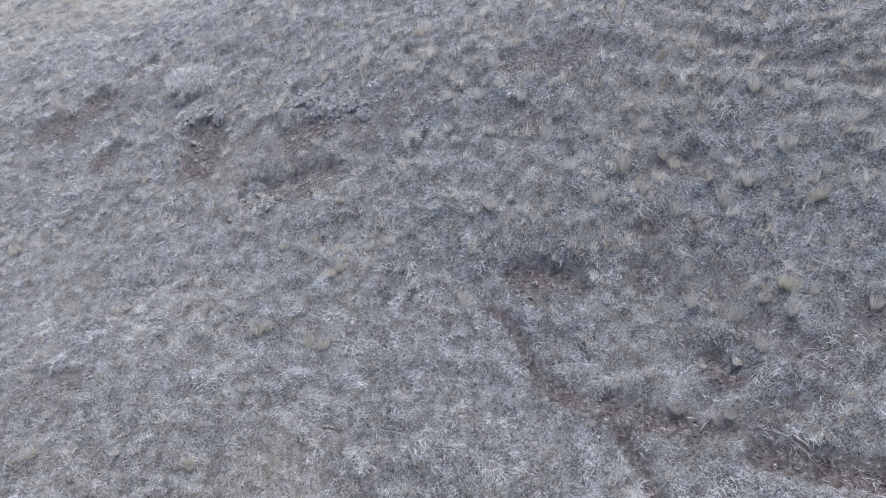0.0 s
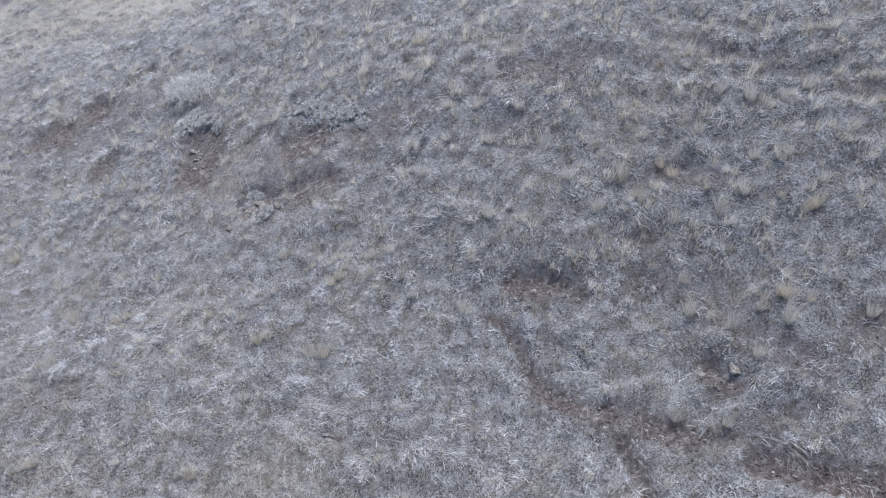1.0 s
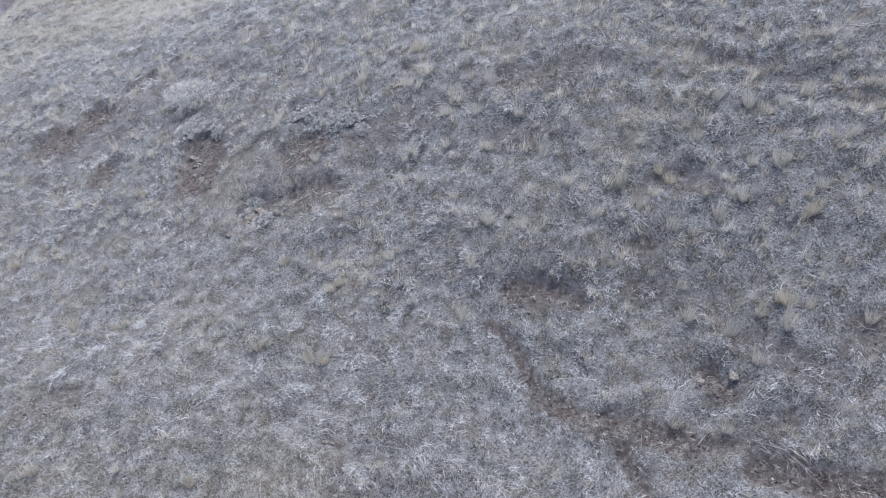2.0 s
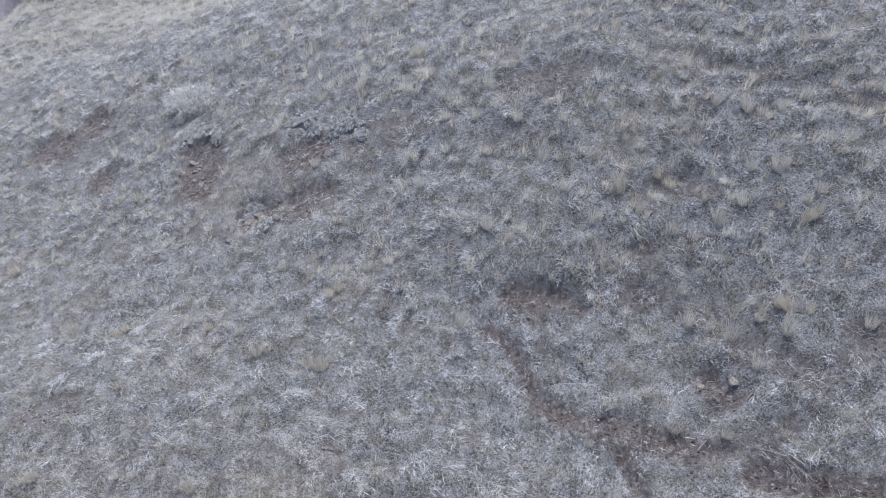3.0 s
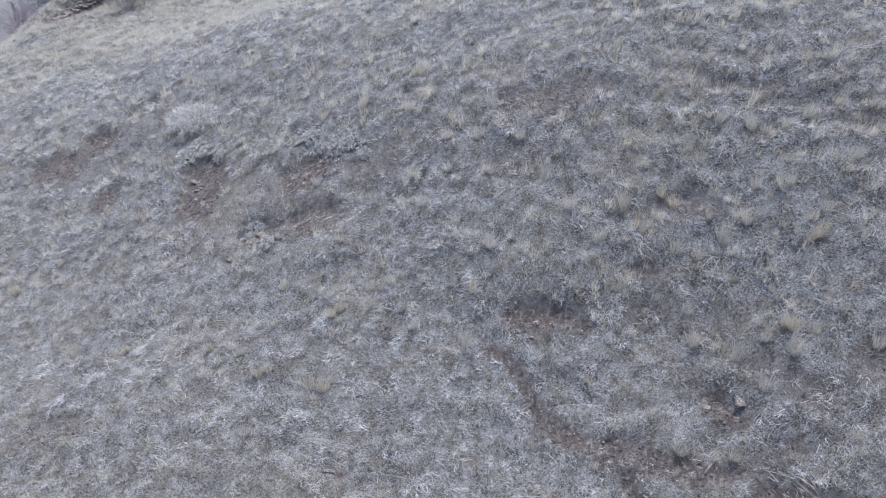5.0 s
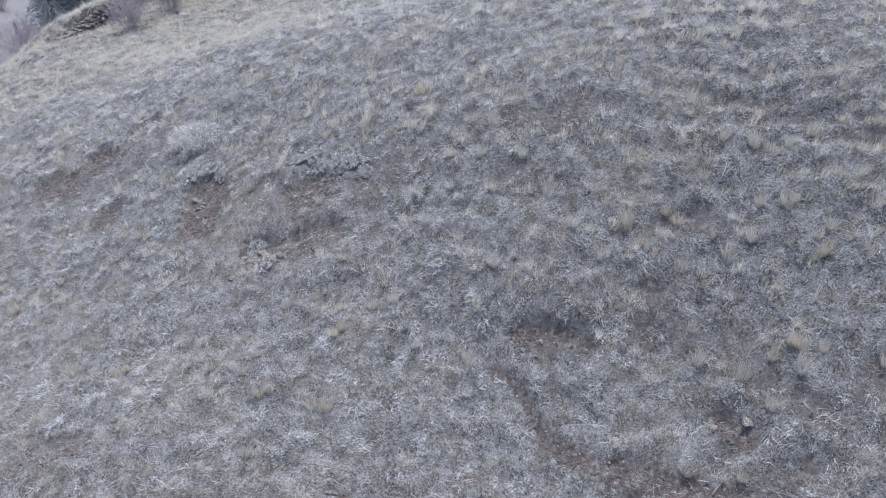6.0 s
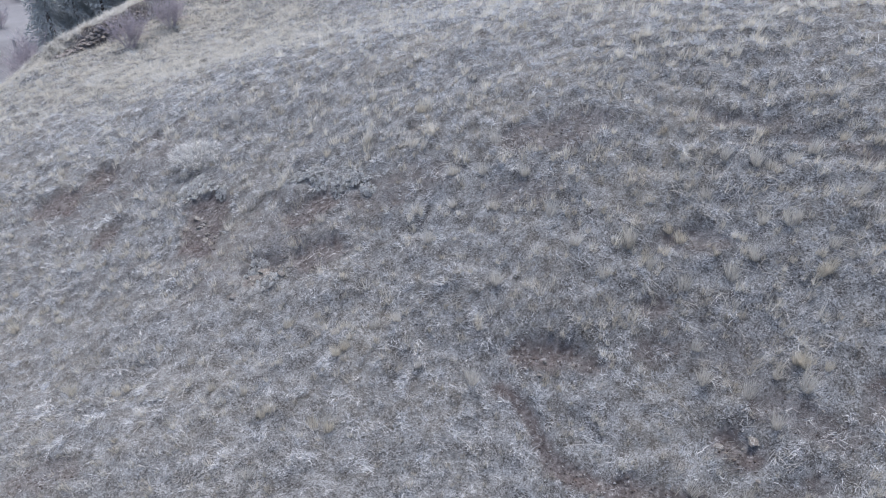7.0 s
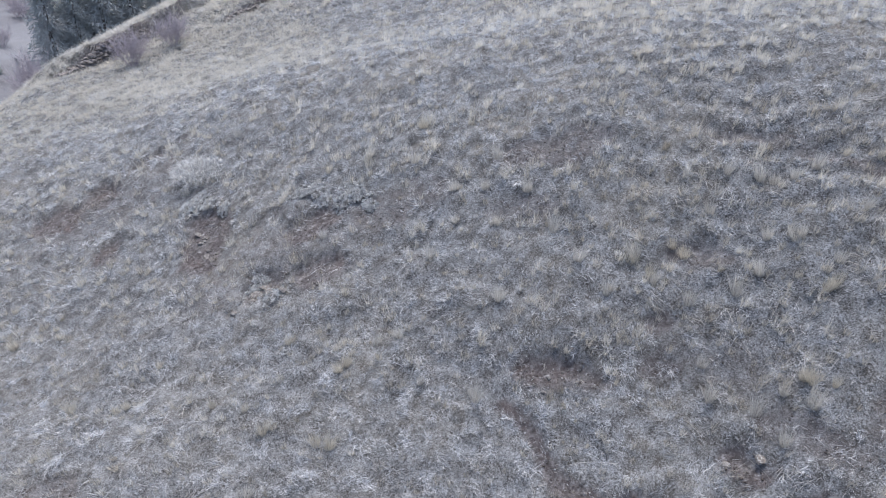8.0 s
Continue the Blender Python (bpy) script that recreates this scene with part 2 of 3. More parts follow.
def land(x, y):
    """Height of the ground, and how bare it is."""
    z = hill(x, y)
    near = (1 - step(45, 60, y)) * (1 - step(24, 40, np.abs(x + 2))) * step(-10, 2, y)
    bare, deep = wear(x, y)
    d, side = along(SCARP, x, y)
    beyond = d * side
    reach = step(34.9, 36.3, y) * (1 - step(40.5, 44, y))
    z = z + 0.85 * reach * step(-0.32, 0.25, beyond + 0.2 * value_noise(x, y, 0.9, 41)) * np.exp(-(np.maximum(beyond, 0) / 2.6) ** 2)
    d, side = along(UPPER_LEDGE, x, y)
    reach = step(38.8, 40.5, y)
    z = z + 0.45 * reach * step(-0.05, 0.3, d * side) * np.exp(-(np.maximum(d * side, 0) / 3.0) ** 2)
    bumps = 0.09 * value_noise(x, y, 2.1, 1) + 0.08 * value_noise(x, y, 0.8, 2) + 0.065 * value_noise(x, y, 0.37, 3)
    wave, strength = terrace(x, y)
    steps = 0.04 * wave * strength
    bumps = bumps + 0.05 * value_noise(x, y, 0.23, 5)
    return z + near * (bumps * (1 - 0.5 * bare) + steps - deep), bare


def ground_sheet():
    def axis(lo, hi, pitch, far):
        mid = np.arange(lo, hi + pitch, pitch)
        out, d = [], pitch
        reach = 0.0
        while reach < far:
            d *= 1.12
            reach += d
            out.append(reach)
        out = np.array(out)
        return np.concatenate([lo - out[::-1], mid, mid[-1] + out])

    xs, ys = axis(-21, 15, 0.105, 2200), axis(5.5, 45, 0.105, 2200)
    gx, gy = np.meshgrid(xs, ys)
    x, y = gx.ravel(), gy.ravel()
    z, bare = land(x, y)
    far = step(300, 900, np.hypot(x, y))
    z = z + far * (35 * value_noise(x, y, 420, 51) + 60)
    nx, ny = len(xs), len(ys)
    k = np.arange(nx * ny).reshape(ny, nx)
    quads = np.stack([k[:-1, :-1], k[:-1, 1:], k[1:, 1:], k[1:, :-1]], -1).reshape(-1, 4)
    me = bpy.data.meshes.new("ground")
    me.vertices.add(len(x))
    me.vertices.foreach_set("co", np.stack([x, y, z], 1).astype(np.float32).ravel())
    me.loops.add(quads.size)
    me.loops.foreach_set("vertex_index", quads.astype(np.int32).ravel())
    me.polygons.add(len(quads))
    me.polygons.foreach_set("loop_start", np.arange(0, quads.size, 4, dtype=np.int32))
    me.update(calc_edges=True)
    s, _ = along(SCARP, x, y)
    u, _ = along(UPPER_LEDGE, x, y)
    bare = np.maximum(bare, 0.6 * (1 - step(0.15, 0.6, s)) * step(34.5, 36, y))
    bare = np.maximum(bare, 0.9 * (1 - step(0.1, 0.35, u)) * step(38.5, 39.5, y))
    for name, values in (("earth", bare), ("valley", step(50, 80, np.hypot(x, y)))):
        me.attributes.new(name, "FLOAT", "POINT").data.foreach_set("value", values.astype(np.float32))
    me.shade_smooth()
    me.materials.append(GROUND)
    return tagged(new("ground", me), "frosty grass hillside with worn brown earth and a narrow game trail", "ground", kind="structure")


ground_sheet()


# ---- the sward ----
rng = np.random.default_rng(7)


def blade_mesh(name, root, lean, length, width, droop, tint, frost, material, simple=False):
    """One mesh of many bent, tapering blades. root: places; lean: unit directions; droop: how far the tip sags."""
    n = len(root)
    turn = rng.normal(size=(n, 3))
    side = np.cross(lean, turn)
    side /= np.linalg.norm(side, axis=1)[:, None] + 1e-9
    side *= (width / 2)[:, None]
    mid = root + lean * (0.55 * length)[:, None]
    mid[:, 2] -= 0.18 * droop * length
    end = root + lean * length[:, None]
    end[:, 2] -= droop * length
    if simple:
        co, shape, starts, rise = np.stack([root - side, root + side, end], 1), (0, 1, 2), (0,), (0.0, 0.0, 1.0)
    else:
        co = np.stack([root - side, root + side, mid + 0.8 * side, mid - 0.8 * side, end], 1)
        shape, starts, rise = (0, 1, 2, 3, 3, 2, 4), (0, 4), (0.0, 0.0, 0.6, 0.6, 1.0)
    v, k = len(rise), len(shape)
    loops = (np.arange(n)[:, None] * v + np.array(shape)).astype(np.int32)
    me = bpy.data.meshes.new(name)
    me.vertices.add(v * n)
    me.vertices.foreach_set("co", co.astype(np.float32).ravel())
    me.loops.add(k * n)
    me.loops.foreach_set("vertex_index", loops.ravel())
    me.polygons.add(len(starts) * n)
    me.polygons.foreach_set("loop_start", (np.arange(n)[:, None] * k + np.array(starts)).astype(np.int32).ravel())
    me.update(calc_edges=True)
    for key, values in (("tip", np.tile(rise, n)), ("tint", np.repeat(tint, v)), ("frost", np.repeat(frost, v))):
        me.attributes.new(key, "FLOAT", "POINT").data.foreach_set("value", values.astype(np.float32))
    me.materials.append(material)
    return me


def scatter(per_area, power=2.0):
    """Random places on the hillside, thick at its foot and thinner with the way up it."""
    ys = np.linspace(5, 47, 400)
    weight = per_area * (14 / np.maximum(0.85 * ys + 5, 14)) ** power * (1.12 * ys + 7)
    total = weight.sum() * (ys[1] - ys[0])
    y = np.interp(rng.uniform(0, 1, int(total)), np.cumsum(weight) / weight.sum(), ys)
    x = rng.uniform(-1, 1, len(y)) * (0.56 * y + 3.5) - 0.2
    keep = -0.961 * (x + 18.9) + 0.275 * (y - 29.6) < 6
    return x[keep], y[keep]


def sward(x, y):
    """How rimed, how strawy and how lush the sward is at a place."""
    v = upslope(x, y)
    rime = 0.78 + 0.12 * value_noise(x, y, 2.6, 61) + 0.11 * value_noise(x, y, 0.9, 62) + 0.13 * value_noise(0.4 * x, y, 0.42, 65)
    # regional terms: brightness across the slope is balanced in the colour, as rime
    rime += 0.16 * step(16.5, 21, v)
    rime += 0.15 * np.exp(-((x - 5.9) / 3.5) ** 2 - ((v - 13.8) / 3) ** 2) - 0.12 * np.exp(-((x + 5) / 4) ** 2 - ((y - 15.5) / 2.6) ** 2)
    rime += 0.1 * step(24, 31, y) * (1 - step(-9, -2, x + 0.25 * (y - 30)))
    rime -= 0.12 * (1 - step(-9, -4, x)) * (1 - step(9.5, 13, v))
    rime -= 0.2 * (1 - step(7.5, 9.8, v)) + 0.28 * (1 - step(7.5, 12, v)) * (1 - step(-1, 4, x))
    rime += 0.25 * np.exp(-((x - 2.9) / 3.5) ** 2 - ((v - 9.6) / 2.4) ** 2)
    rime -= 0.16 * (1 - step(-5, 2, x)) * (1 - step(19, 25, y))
    # terrace waves: paler towards the crest, darker in the dip
    wave, strength = terrace(x, y)
    rime += 0.04 * strength * np.sin(np.arcsin(np.clip(wave, -1, 1)) + 0.6)
    straw = 0.35 + 0.32 * value_noise(x, y, 3.4, 63) + 0.2 * value_noise(x, y, 1.1, 64)
    straw += 0.3 * step(25, 33, y) * (1 - step(-10, -4, x))
    straw += 0.5 * step(1.4, 5.1, x) * step(11, 13.5, v) * (1 - 0.6 * step(17, 22, v))
    bare, _ = wear(x, y)
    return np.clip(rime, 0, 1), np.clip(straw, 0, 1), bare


def tufts(x, y, count, long, wide, upright, spread, frost_gain, straw_gain, seed, combed=0.0, mixed=1.0, least=0.0):
    """Blades for tufts at the given places. Returns what blade_mesh takes."""
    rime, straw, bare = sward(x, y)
    rime = np.maximum(rime, least)
    n = len(x)
    grow = np.maximum(0.85 * y + 5, 14) / 14
    size = grow ** 0.45 * rng.uniform(0.65, 1.35, n) * (1 + 0.25 * value_noise(x, y, 1.7, seed))
    number = np.maximum(3, (count * rng.uniform(0.7, 1.3, n) * (1 - 0.8 * bare))).astype(int)
    own = np.repeat(np.arange(n), number)
    m = len(own)
    ang = rng.uniform(0, 2 * math.pi, m)
    r = np.sqrt(rng.uniform(0, 1, m)) * spread * (size * grow ** 0.5)[own]
    px, py = x[own] + r * np.cos(ang), y[own] + r * np.sin(ang)
    pz, _ = land(px, py)
    tilt = np.clip(rng.normal(upright, 0.28 if upright < 1 else 0.15, m), 0.08, 1.5)
    lie = 2.2 * value_noise(px, py, 1.4, 81) + 1.2 * value_noise(px, py, 0.5, 82) - 1.2
    ang2 = np.where(rng.uniform(0, 1, m) < combed, lie + rng.normal(0, 0.45, m), ang + rng.normal(0, 0.7, m))
    lean = np.stack([np.cos(tilt) * np.cos(ang2), np.cos(tilt) * np.sin(ang2) - 0.22, np.sin(tilt)], 1)
    lean /= np.linalg.norm(lean, axis=1)[:, None]
    stand = clump(px, py)
    length = long * size[own] * rng.uniform(0.6, 1.25, m) * np.clip(1 + 0.6 * stand, 0.4, 1.5)
    width = wide * grow[own] ** 0.8 * rng.uniform(0.7, 1.3, m)
    droop = rng.uniform(0.05, 0.4, m)
    dull = mixed * np.where(rng.uniform(0, 1, n) < 0.2, rng.uniform(0.2, 0.7, n), 0.0)
    # clump tops carry more rime; gap blades are painted darker, as shade between clumps
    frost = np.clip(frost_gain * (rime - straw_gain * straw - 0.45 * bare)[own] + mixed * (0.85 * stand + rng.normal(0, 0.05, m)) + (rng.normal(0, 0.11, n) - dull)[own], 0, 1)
    tint = np.clip(0.55 + (0.15 * mixed * rng.normal(size=n) - 0.5 * dull)[own] + mixed * (0.7 * stand + 0.06 * rng.normal(size=m)), 0, 1)
    root = np.stack([px, py, pz - 0.012], 1)
    return root, lean, length, width, droop, tint, frost


def lay(name, label, data, material, simple=False):
    tagged(new(name, blade_mesh(name, *data, material, simple)), label, "grass", kind="stuff")


def thinned(x, y, amount, seed, size=1.5):
    """Keeps fewer places where a patchy noise is low and where the earth is bare."""
    bare, _ = wear(x, y)
    chance = (0.5 + 0.5 * value_noise(0.6 * x, y, size, seed)) ** amount * (1 - 0.8 * bare) * np.clip(0.75 + 0.7 * clump(x, y), 0.1, 1)
    keep = rng.uniform(0, 1, len(x)) < chance
    return x[keep], y[keep]


x, y = thinned(*scatter(120, 1.8), 0.3, 71)
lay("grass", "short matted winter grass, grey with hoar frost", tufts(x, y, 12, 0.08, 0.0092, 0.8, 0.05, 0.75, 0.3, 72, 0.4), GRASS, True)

x, y = thinned(*scatter(120), 0.5, 70)
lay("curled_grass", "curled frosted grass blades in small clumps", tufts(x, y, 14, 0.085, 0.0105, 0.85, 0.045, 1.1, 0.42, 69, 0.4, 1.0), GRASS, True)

x, y = thinned(*scatter(100), 0.6, 73)
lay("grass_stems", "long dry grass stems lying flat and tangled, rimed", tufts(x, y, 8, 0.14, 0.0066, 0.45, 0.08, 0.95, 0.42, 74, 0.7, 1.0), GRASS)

x, y = thinned(*scatter(38, 1.5), 0.75, 75)
# the pale tufts stand thickest on the upper flank
keep = rng.uniform(0, 1, len(x)) < 0.55 + 0.45 * step(0.5, 4.3, x) * step(11.5, 13.5, upslope(x, y)) - 0.3 * step(20, 26, y) * (1 - step(-8, -1, x))
x, y = x[keep], y[keep]
lay("bunch_grass", "pale bleached bunch grass tufts standing above the sward", tufts(x, y, 30, 0.21, 0.0062, 1.4, 0.045, 0.85, 0.3, 76, 0.0, 0.4, 0.7), STRAW, True)

x, y = scatter(64, 1.0)
near_brow = step(24, 31, y) * (1 - step(-9, -2, x + 0.25 * (y - 30)))
keep = rng.uniform(0, 1, len(x)) < near_brow
lay("straw_grass", "straw-coloured dry grass on the brow of the hill", tufts(x[keep], y[keep], 18, 0.15, 0.009, 0.9, 0.14, 0.85, 0.25, 77, 0.0, 0.3, 0.75), STRAW, True)

x, y = thinned(*scatter(9, 1.5), 0.8, 85)
keep = rng.uniform(0, 1, len(x)) < 0.15 + 0.85 * step(0.5, 3.5, x) * step(9.5, 11.5, upslope(x, y)) * (1 - step(17, 20, upslope(x, y)))
lay("fallen_stems", "long bleached grass stems lying in arcs across the sward", tufts(x[keep], y[keep], 9, 0.42, 0.0062, 0.32, 0.1, 0.6, 0.2, 86, 0.8, 0.5, 0.5), WISP)

# a fringe of pale grass hangs over the lip of the ledge
at, out = rng.uniform(0, 1, 520) ** 0.9 * 4, rng.uniform(0.1, 1.4, 520)
leg = np.minimum(at.astype(int), 3)
ends = np.array(SCARP)
x, y = ((ends[leg] + (at - leg)[:, None] * (ends[leg + 1] - ends[leg])).T)
dx, dy = (ends[leg + 1] - ends[leg]).T
x, y = x - out * dy / np.hypot(dx, dy), y + out * dx / np.hypot(dx, dy)
lay("lip_grass", "whitish rimed grass fringe on the lip of the rock ledge", tufts(x, y, 14, 0.15, 0.010, 1.05, 0.08, 0.75, 0.2, 84, 0.0, 0.8, 0.7), WISP, True)

x, y = thinned(*scatter(24), 1.2, 78)
lay("low_herbs", "small frosted herb leaves among the grass", tufts(x, y, 13, 0.04, 0.013, 0.7, 0.09, 1.1, 0.3, 79), LEAVES, True)


def clods(number):
    """Crumbs of earth and small stones strewn over the worn places, as one mesh."""
    x, y = scatter(number)
    bare, _ = wear(x, y)
    keep = rng.uniform(0, 1, len(x)) < bare ** 1.5
    x, y = x[keep], y[keep]
    z, _ = land(x, y)
    n = len(x)
    size = 0.012 + 0.022 * rng.uniform(0, 1, n) ** 3
    corners = np.array([(1, 0, 0), (-0.5, 0.87, 0), (-0.5, -0.87, 0), (0, 0, 0.9), (0, 0, -0.8)])
    co = corners[None] * size[:, None, None] * rng.uniform(0.6, 1.3, (n, 5, 3))
    a = rng.uniform(0, 2 * math.pi, n)
    c, s = np.cos(a)[:, None], np.sin(a)[:, None]
    co = np.stack([co[:, :, 0] * c - co[:, :, 1] * s, co[:, :, 0] * s + co[:, :, 1] * c, co[:, :, 2]], -1)
    co += np.stack([x, y, z + 0.3 * size], 1)[:, None]
    faces = np.array([(0, 1, 3), (1, 2, 3), (2, 0, 3), (1, 0, 4), (2, 1, 4), (0, 2, 4)])
    loops = (np.arange(n)[:, None, None] * 5 + faces).astype(np.int32)
    me = bpy.data.meshes.new("earth_clods")
    me.vertices.add(5 * n)
    me.vertices.foreach_set("co", co.astype(np.float32).ravel())
    me.loops.add(18 * n)
    me.loops.foreach_set("vertex_index", loops.ravel())
    me.polygons.add(6 * n)
    me.polygons.foreach_set("loop_start", np.arange(0, 18 * n, 3, dtype=np.int32))
    me.update(calc_edges=True)
    me.materials.append(CLOD)
    tagged(new("earth_clods", me), "crumbs of brown earth and small rimed stones", "earth", kind="stuff")


clods(330)
x, y = scatter(110)
bare, _ = wear(x, y)
keep = rng.uniform(0, 1, len(x)) < 0.85 * bare
lay("grass_litter", "broken brown grass litter lying on worn earth", tufts(x[keep], y[keep], 16, 0.16, 0.0085, 0.4, 0.09, 0.75, 0.35, 83, 0.3), GRASS, True)


# ---- stones and ledges ----
def part(name, me, material, parent, label=""):
    if not me.materials:
        me.materials.append(material)
    ob = new(name, me)
    ob.parent = parent
    return tagged(ob, label) if label else ob


def rock_mesh(seed, flat=0.7, cuts=14):
    """A broken, weathered stone about 1 m across: a ball cut by random planes, then roughened."""
    r = random.Random(seed)
    bm = bmesh.new()
    bmesh.ops.create_icosphere(bm, subdivisions=3, radius=0.5)
    planes = []
    for _ in range(cuts):
        v = Vector((r.gauss(0, 1), r.gauss(0, 1), r.gauss(0, 1))).normalized()
        planes.append((v, r.uniform(0.24, 0.42)))
    for v in bm.verts:
        for n, d in planes:
            over = v.co.dot(n) - d
            if over > 0:
                v.co -= n * over * 0.92
        v.co *= 1 + 0.16 * noise.noise(v.co * 4 + Vector((seed, 0, 0)))
        v.co.z *= flat
    me = bpy.data.meshes.new("rock")
    bm.to_mesh(me)
    bm.free()
    return me


ROCKS = [rock_mesh(s, f) for s, f in ((1, 0.7), (2, 0.6), (3, 0.8), (4, 0.55), (5, 0.75))]
for me in ROCKS:
    me.materials.append(STONE)
LEDGE_ROCKS = [rock_mesh(s, f, 12) for s, f in ((11, 0.8), (12, 0.65), (13, 0.9), (14, 0.7))]
for me in LEDGE_ROCKS:
    me.materials.append(LEDGE)


def height(x, y):
    z, _ = land(np.array([float(x)]), np.array([float(y)]))
    return float(z[0])


def stones(cx, cy, a, b, number, small, big, label):
    """Loose stones that lie in a worn place."""
    for _ in range(number):
        x, y = cx + a * random.gauss(0, 0.5), cy + b * random.gauss(0, 0.5)
        s = random.uniform(small, big) * random.choice((0.45, 0.6, 0.85))
        ob = tagged(new("stone", random.choice(ROCKS)), label, "stone", "stones on the worn ground")
        ob.matrix_world = pose(x, y, height(x, y) + 0.1 * s, random.uniform(-20, 20), random.uniform(-20, 20), random.uniform(0, 360)) @ Matrix.Diagonal((s, s * random.uniform(0.7, 1), s * 0.8, 1))


stones(2.05, 11.16, 1.2, 0.4, 30, 0.07, 0.16, "small grey stone in a worn hollow of the slope")
stones(-4.09, 14.16, 0.6, 0.4, 14, 0.10, 0.28, "lichened grey stone at a small earth bank")
stones(-6.02, 16.46, 0.6, 1.0, 18, 0.10, 0.26, "lichened grey stone on bare brown earth")
stones(-2.28, 15.97, 0.7, 0.3, 12, 0.08, 0.2, "pale stone above a bare earth scar")
stones(4.80, 9.29, 0.8, 0.35, 16, 0.06, 0.16, "weathered stone on a worn brown patch")
stones(-10.39, 19.97, 0.9, 0.5, 10, 0.10, 0.22, "weathered stone on a brown earth bank")
stones(5.80, 8.96, 1.0, 0.4, 12, 0.05, 0.12, "small pale stone on thinly grassed earth")

BOULDERS = (
    (-2.07, 8.79, 0.36, "brown stone half sunk in frosty grass"), (5.06, 9.16, 0.4, "pale flat stone bedded in worn earth"),
    (4.52, 9.19, 0.3, "brown stone bedded in worn earth"), (4.97, 8.52, 0.15, "small white stone in frosty grass"),
    (-4.34, 14.22, 0.55, "lichened rock sticking out of an earth bank"),
    (-3.94, 13.96, 0.5, "lichened rock sticking out of an earth bank"),
    (-4.14, 14.46, 0.42, "lichened rock sticking out of an earth bank"),
    (-3.74, 14.35, 0.36, "dark rock sticking out of an earth bank"), (-6.34, 17, 0.4, "lichened rock in a bare earth scar"),
    (-5.91, 15.93, 0.36, "lichened rock in a bare earth scar"))
for i, (x, y, s, words) in enumerate(BOULDERS):
    ob = tagged(new("rock", ROCKS[i % 5]), words, "rock", "larger rocks on the slope")
    ob.matrix_world = pose(x, y, height(x, y) - 0.06 * s, 14 * (i % 3) - 14, 6, 61 * i) @ Matrix.Diagonal((s, s * 0.75, s * 0.5, 1))


def ledge(name, line, number, size, rise, label):
    """A low outcrop: rocks that stick out of a step in the ground."""
    base = new(name)
    base.location = (line[0][0], line[0][1], height(*line[0]))
    tagged(base, label, "rock ledge")
    pts = [Vector(p) for p in line]
    legs = [(b - a).length for a, b in zip(pts, pts[1:])]
    for i in range(number):
        at = (i + random.uniform(0.1, 0.9)) / number * sum(legs)
        k = 0
        while k < len(legs) - 1 and at > legs[k]:
            at -= legs[k]
            k += 1
        p = pts[k].lerp(pts[k + 1], at / legs[k])
        n = (pts[k + 1] - pts[k]).orthogonal().normalized()
        p = p + n * random.uniform(-0.12, 0.12)
        s = size * random.uniform(0.55, 1.25)
        ob = part("rock", random.choice(LEDGE_ROCKS), LEDGE, base)
        lift = random.uniform(0.0, rise)
        ob.matrix_world = pose(p.x, p.y, height(p.x, p.y) + lift * 0.4, random.uniform(-15, 15), random.uniform(-15, 15), random.uniform(0, 360)) @ Matrix.Diagonal((s * 1.2, s, s * 0.8, 1))
        ob.matrix_parent_inverse = Matrix.Translation(base.location).inverted()
    return base


ledge("rock_ledge", SCARP[1:5], 150, 0.23, 0.3, "dark broken rock ledge along the brow of the hill")
ledge("rock_ledge", UPPER_LEDGE, 46, 0.24, 0.3, "low dark rock ledge in straw-coloured grass")


# ---- bushes ----
def tube(bm, a, b, ra, rb, sides=4):
    axis = (b - a).normalized()
    u = axis.orthogonal().normalized()
    v = axis.cross(u)
    rings = []
    for p, r in ((a, ra), (b, rb)):
        rings.append([bm.verts.new(p + r * (math.cos(2 * math.pi * i / sides) * u + math.sin(2 * math.pi * i / sides) * v)) for i in range(sides)])
    for i in range(sides):
        bm.faces.new((rings[0][i], rings[0][(i + 1) % sides], rings[1][(i + 1) % sides], rings[1][i]))


def bare_bush(seed, tall, wide):
    """A leafless bush: a fan of stems, each with finer and finer twigs."""
    r = random.Random(seed)
    stems, twigs = bmesh.new(), bmesh.new()

    def grow(p, d, length, rad, depth):
        for _ in range(2):
            q = p + d * length * 0.5
            tube(stems if depth == 0 else twigs, p, q, rad, rad * 0.75, 3)
            p, rad = q, max(rad * 0.75, 0.006)
            d = (d + Vector((r.gauss(0, 0.14), r.gauss(0, 0.14), r.gauss(0.05, 0.1)))).normalized()
            if depth < 3:
                for _ in range(2):
                    e = (d + Vector((r.gauss(0, 0.5), r.gauss(0, 0.5), r.gauss(0.1, 0.35)))).normalized()
                    grow(p, e, length * r.uniform(0.45, 0.65), rad * 0.6, depth + 1)

    for _ in range(30):
        a = r.uniform(0, 2 * math.pi)
        out = r.uniform(0.1, 0.75)
        grow(Vector((0.12 * math.cos(a), 0.12 * math.sin(a), -0.05)), Vector((out * math.cos(a) * wide / tall, out * math.sin(a) * wide / tall, 1)).normalized(), tall * r.uniform(0.4, 0.62), 0.015, 0)
    root = new("bare_bush")
    for name, bm in (("stem_fan", stems), ("twig_crown", twigs)):
        me = bpy.data.meshes.new(name)
        bm.to_mesh(me)
        bm.free()
        part(name, me, TWIG, root)
    return root


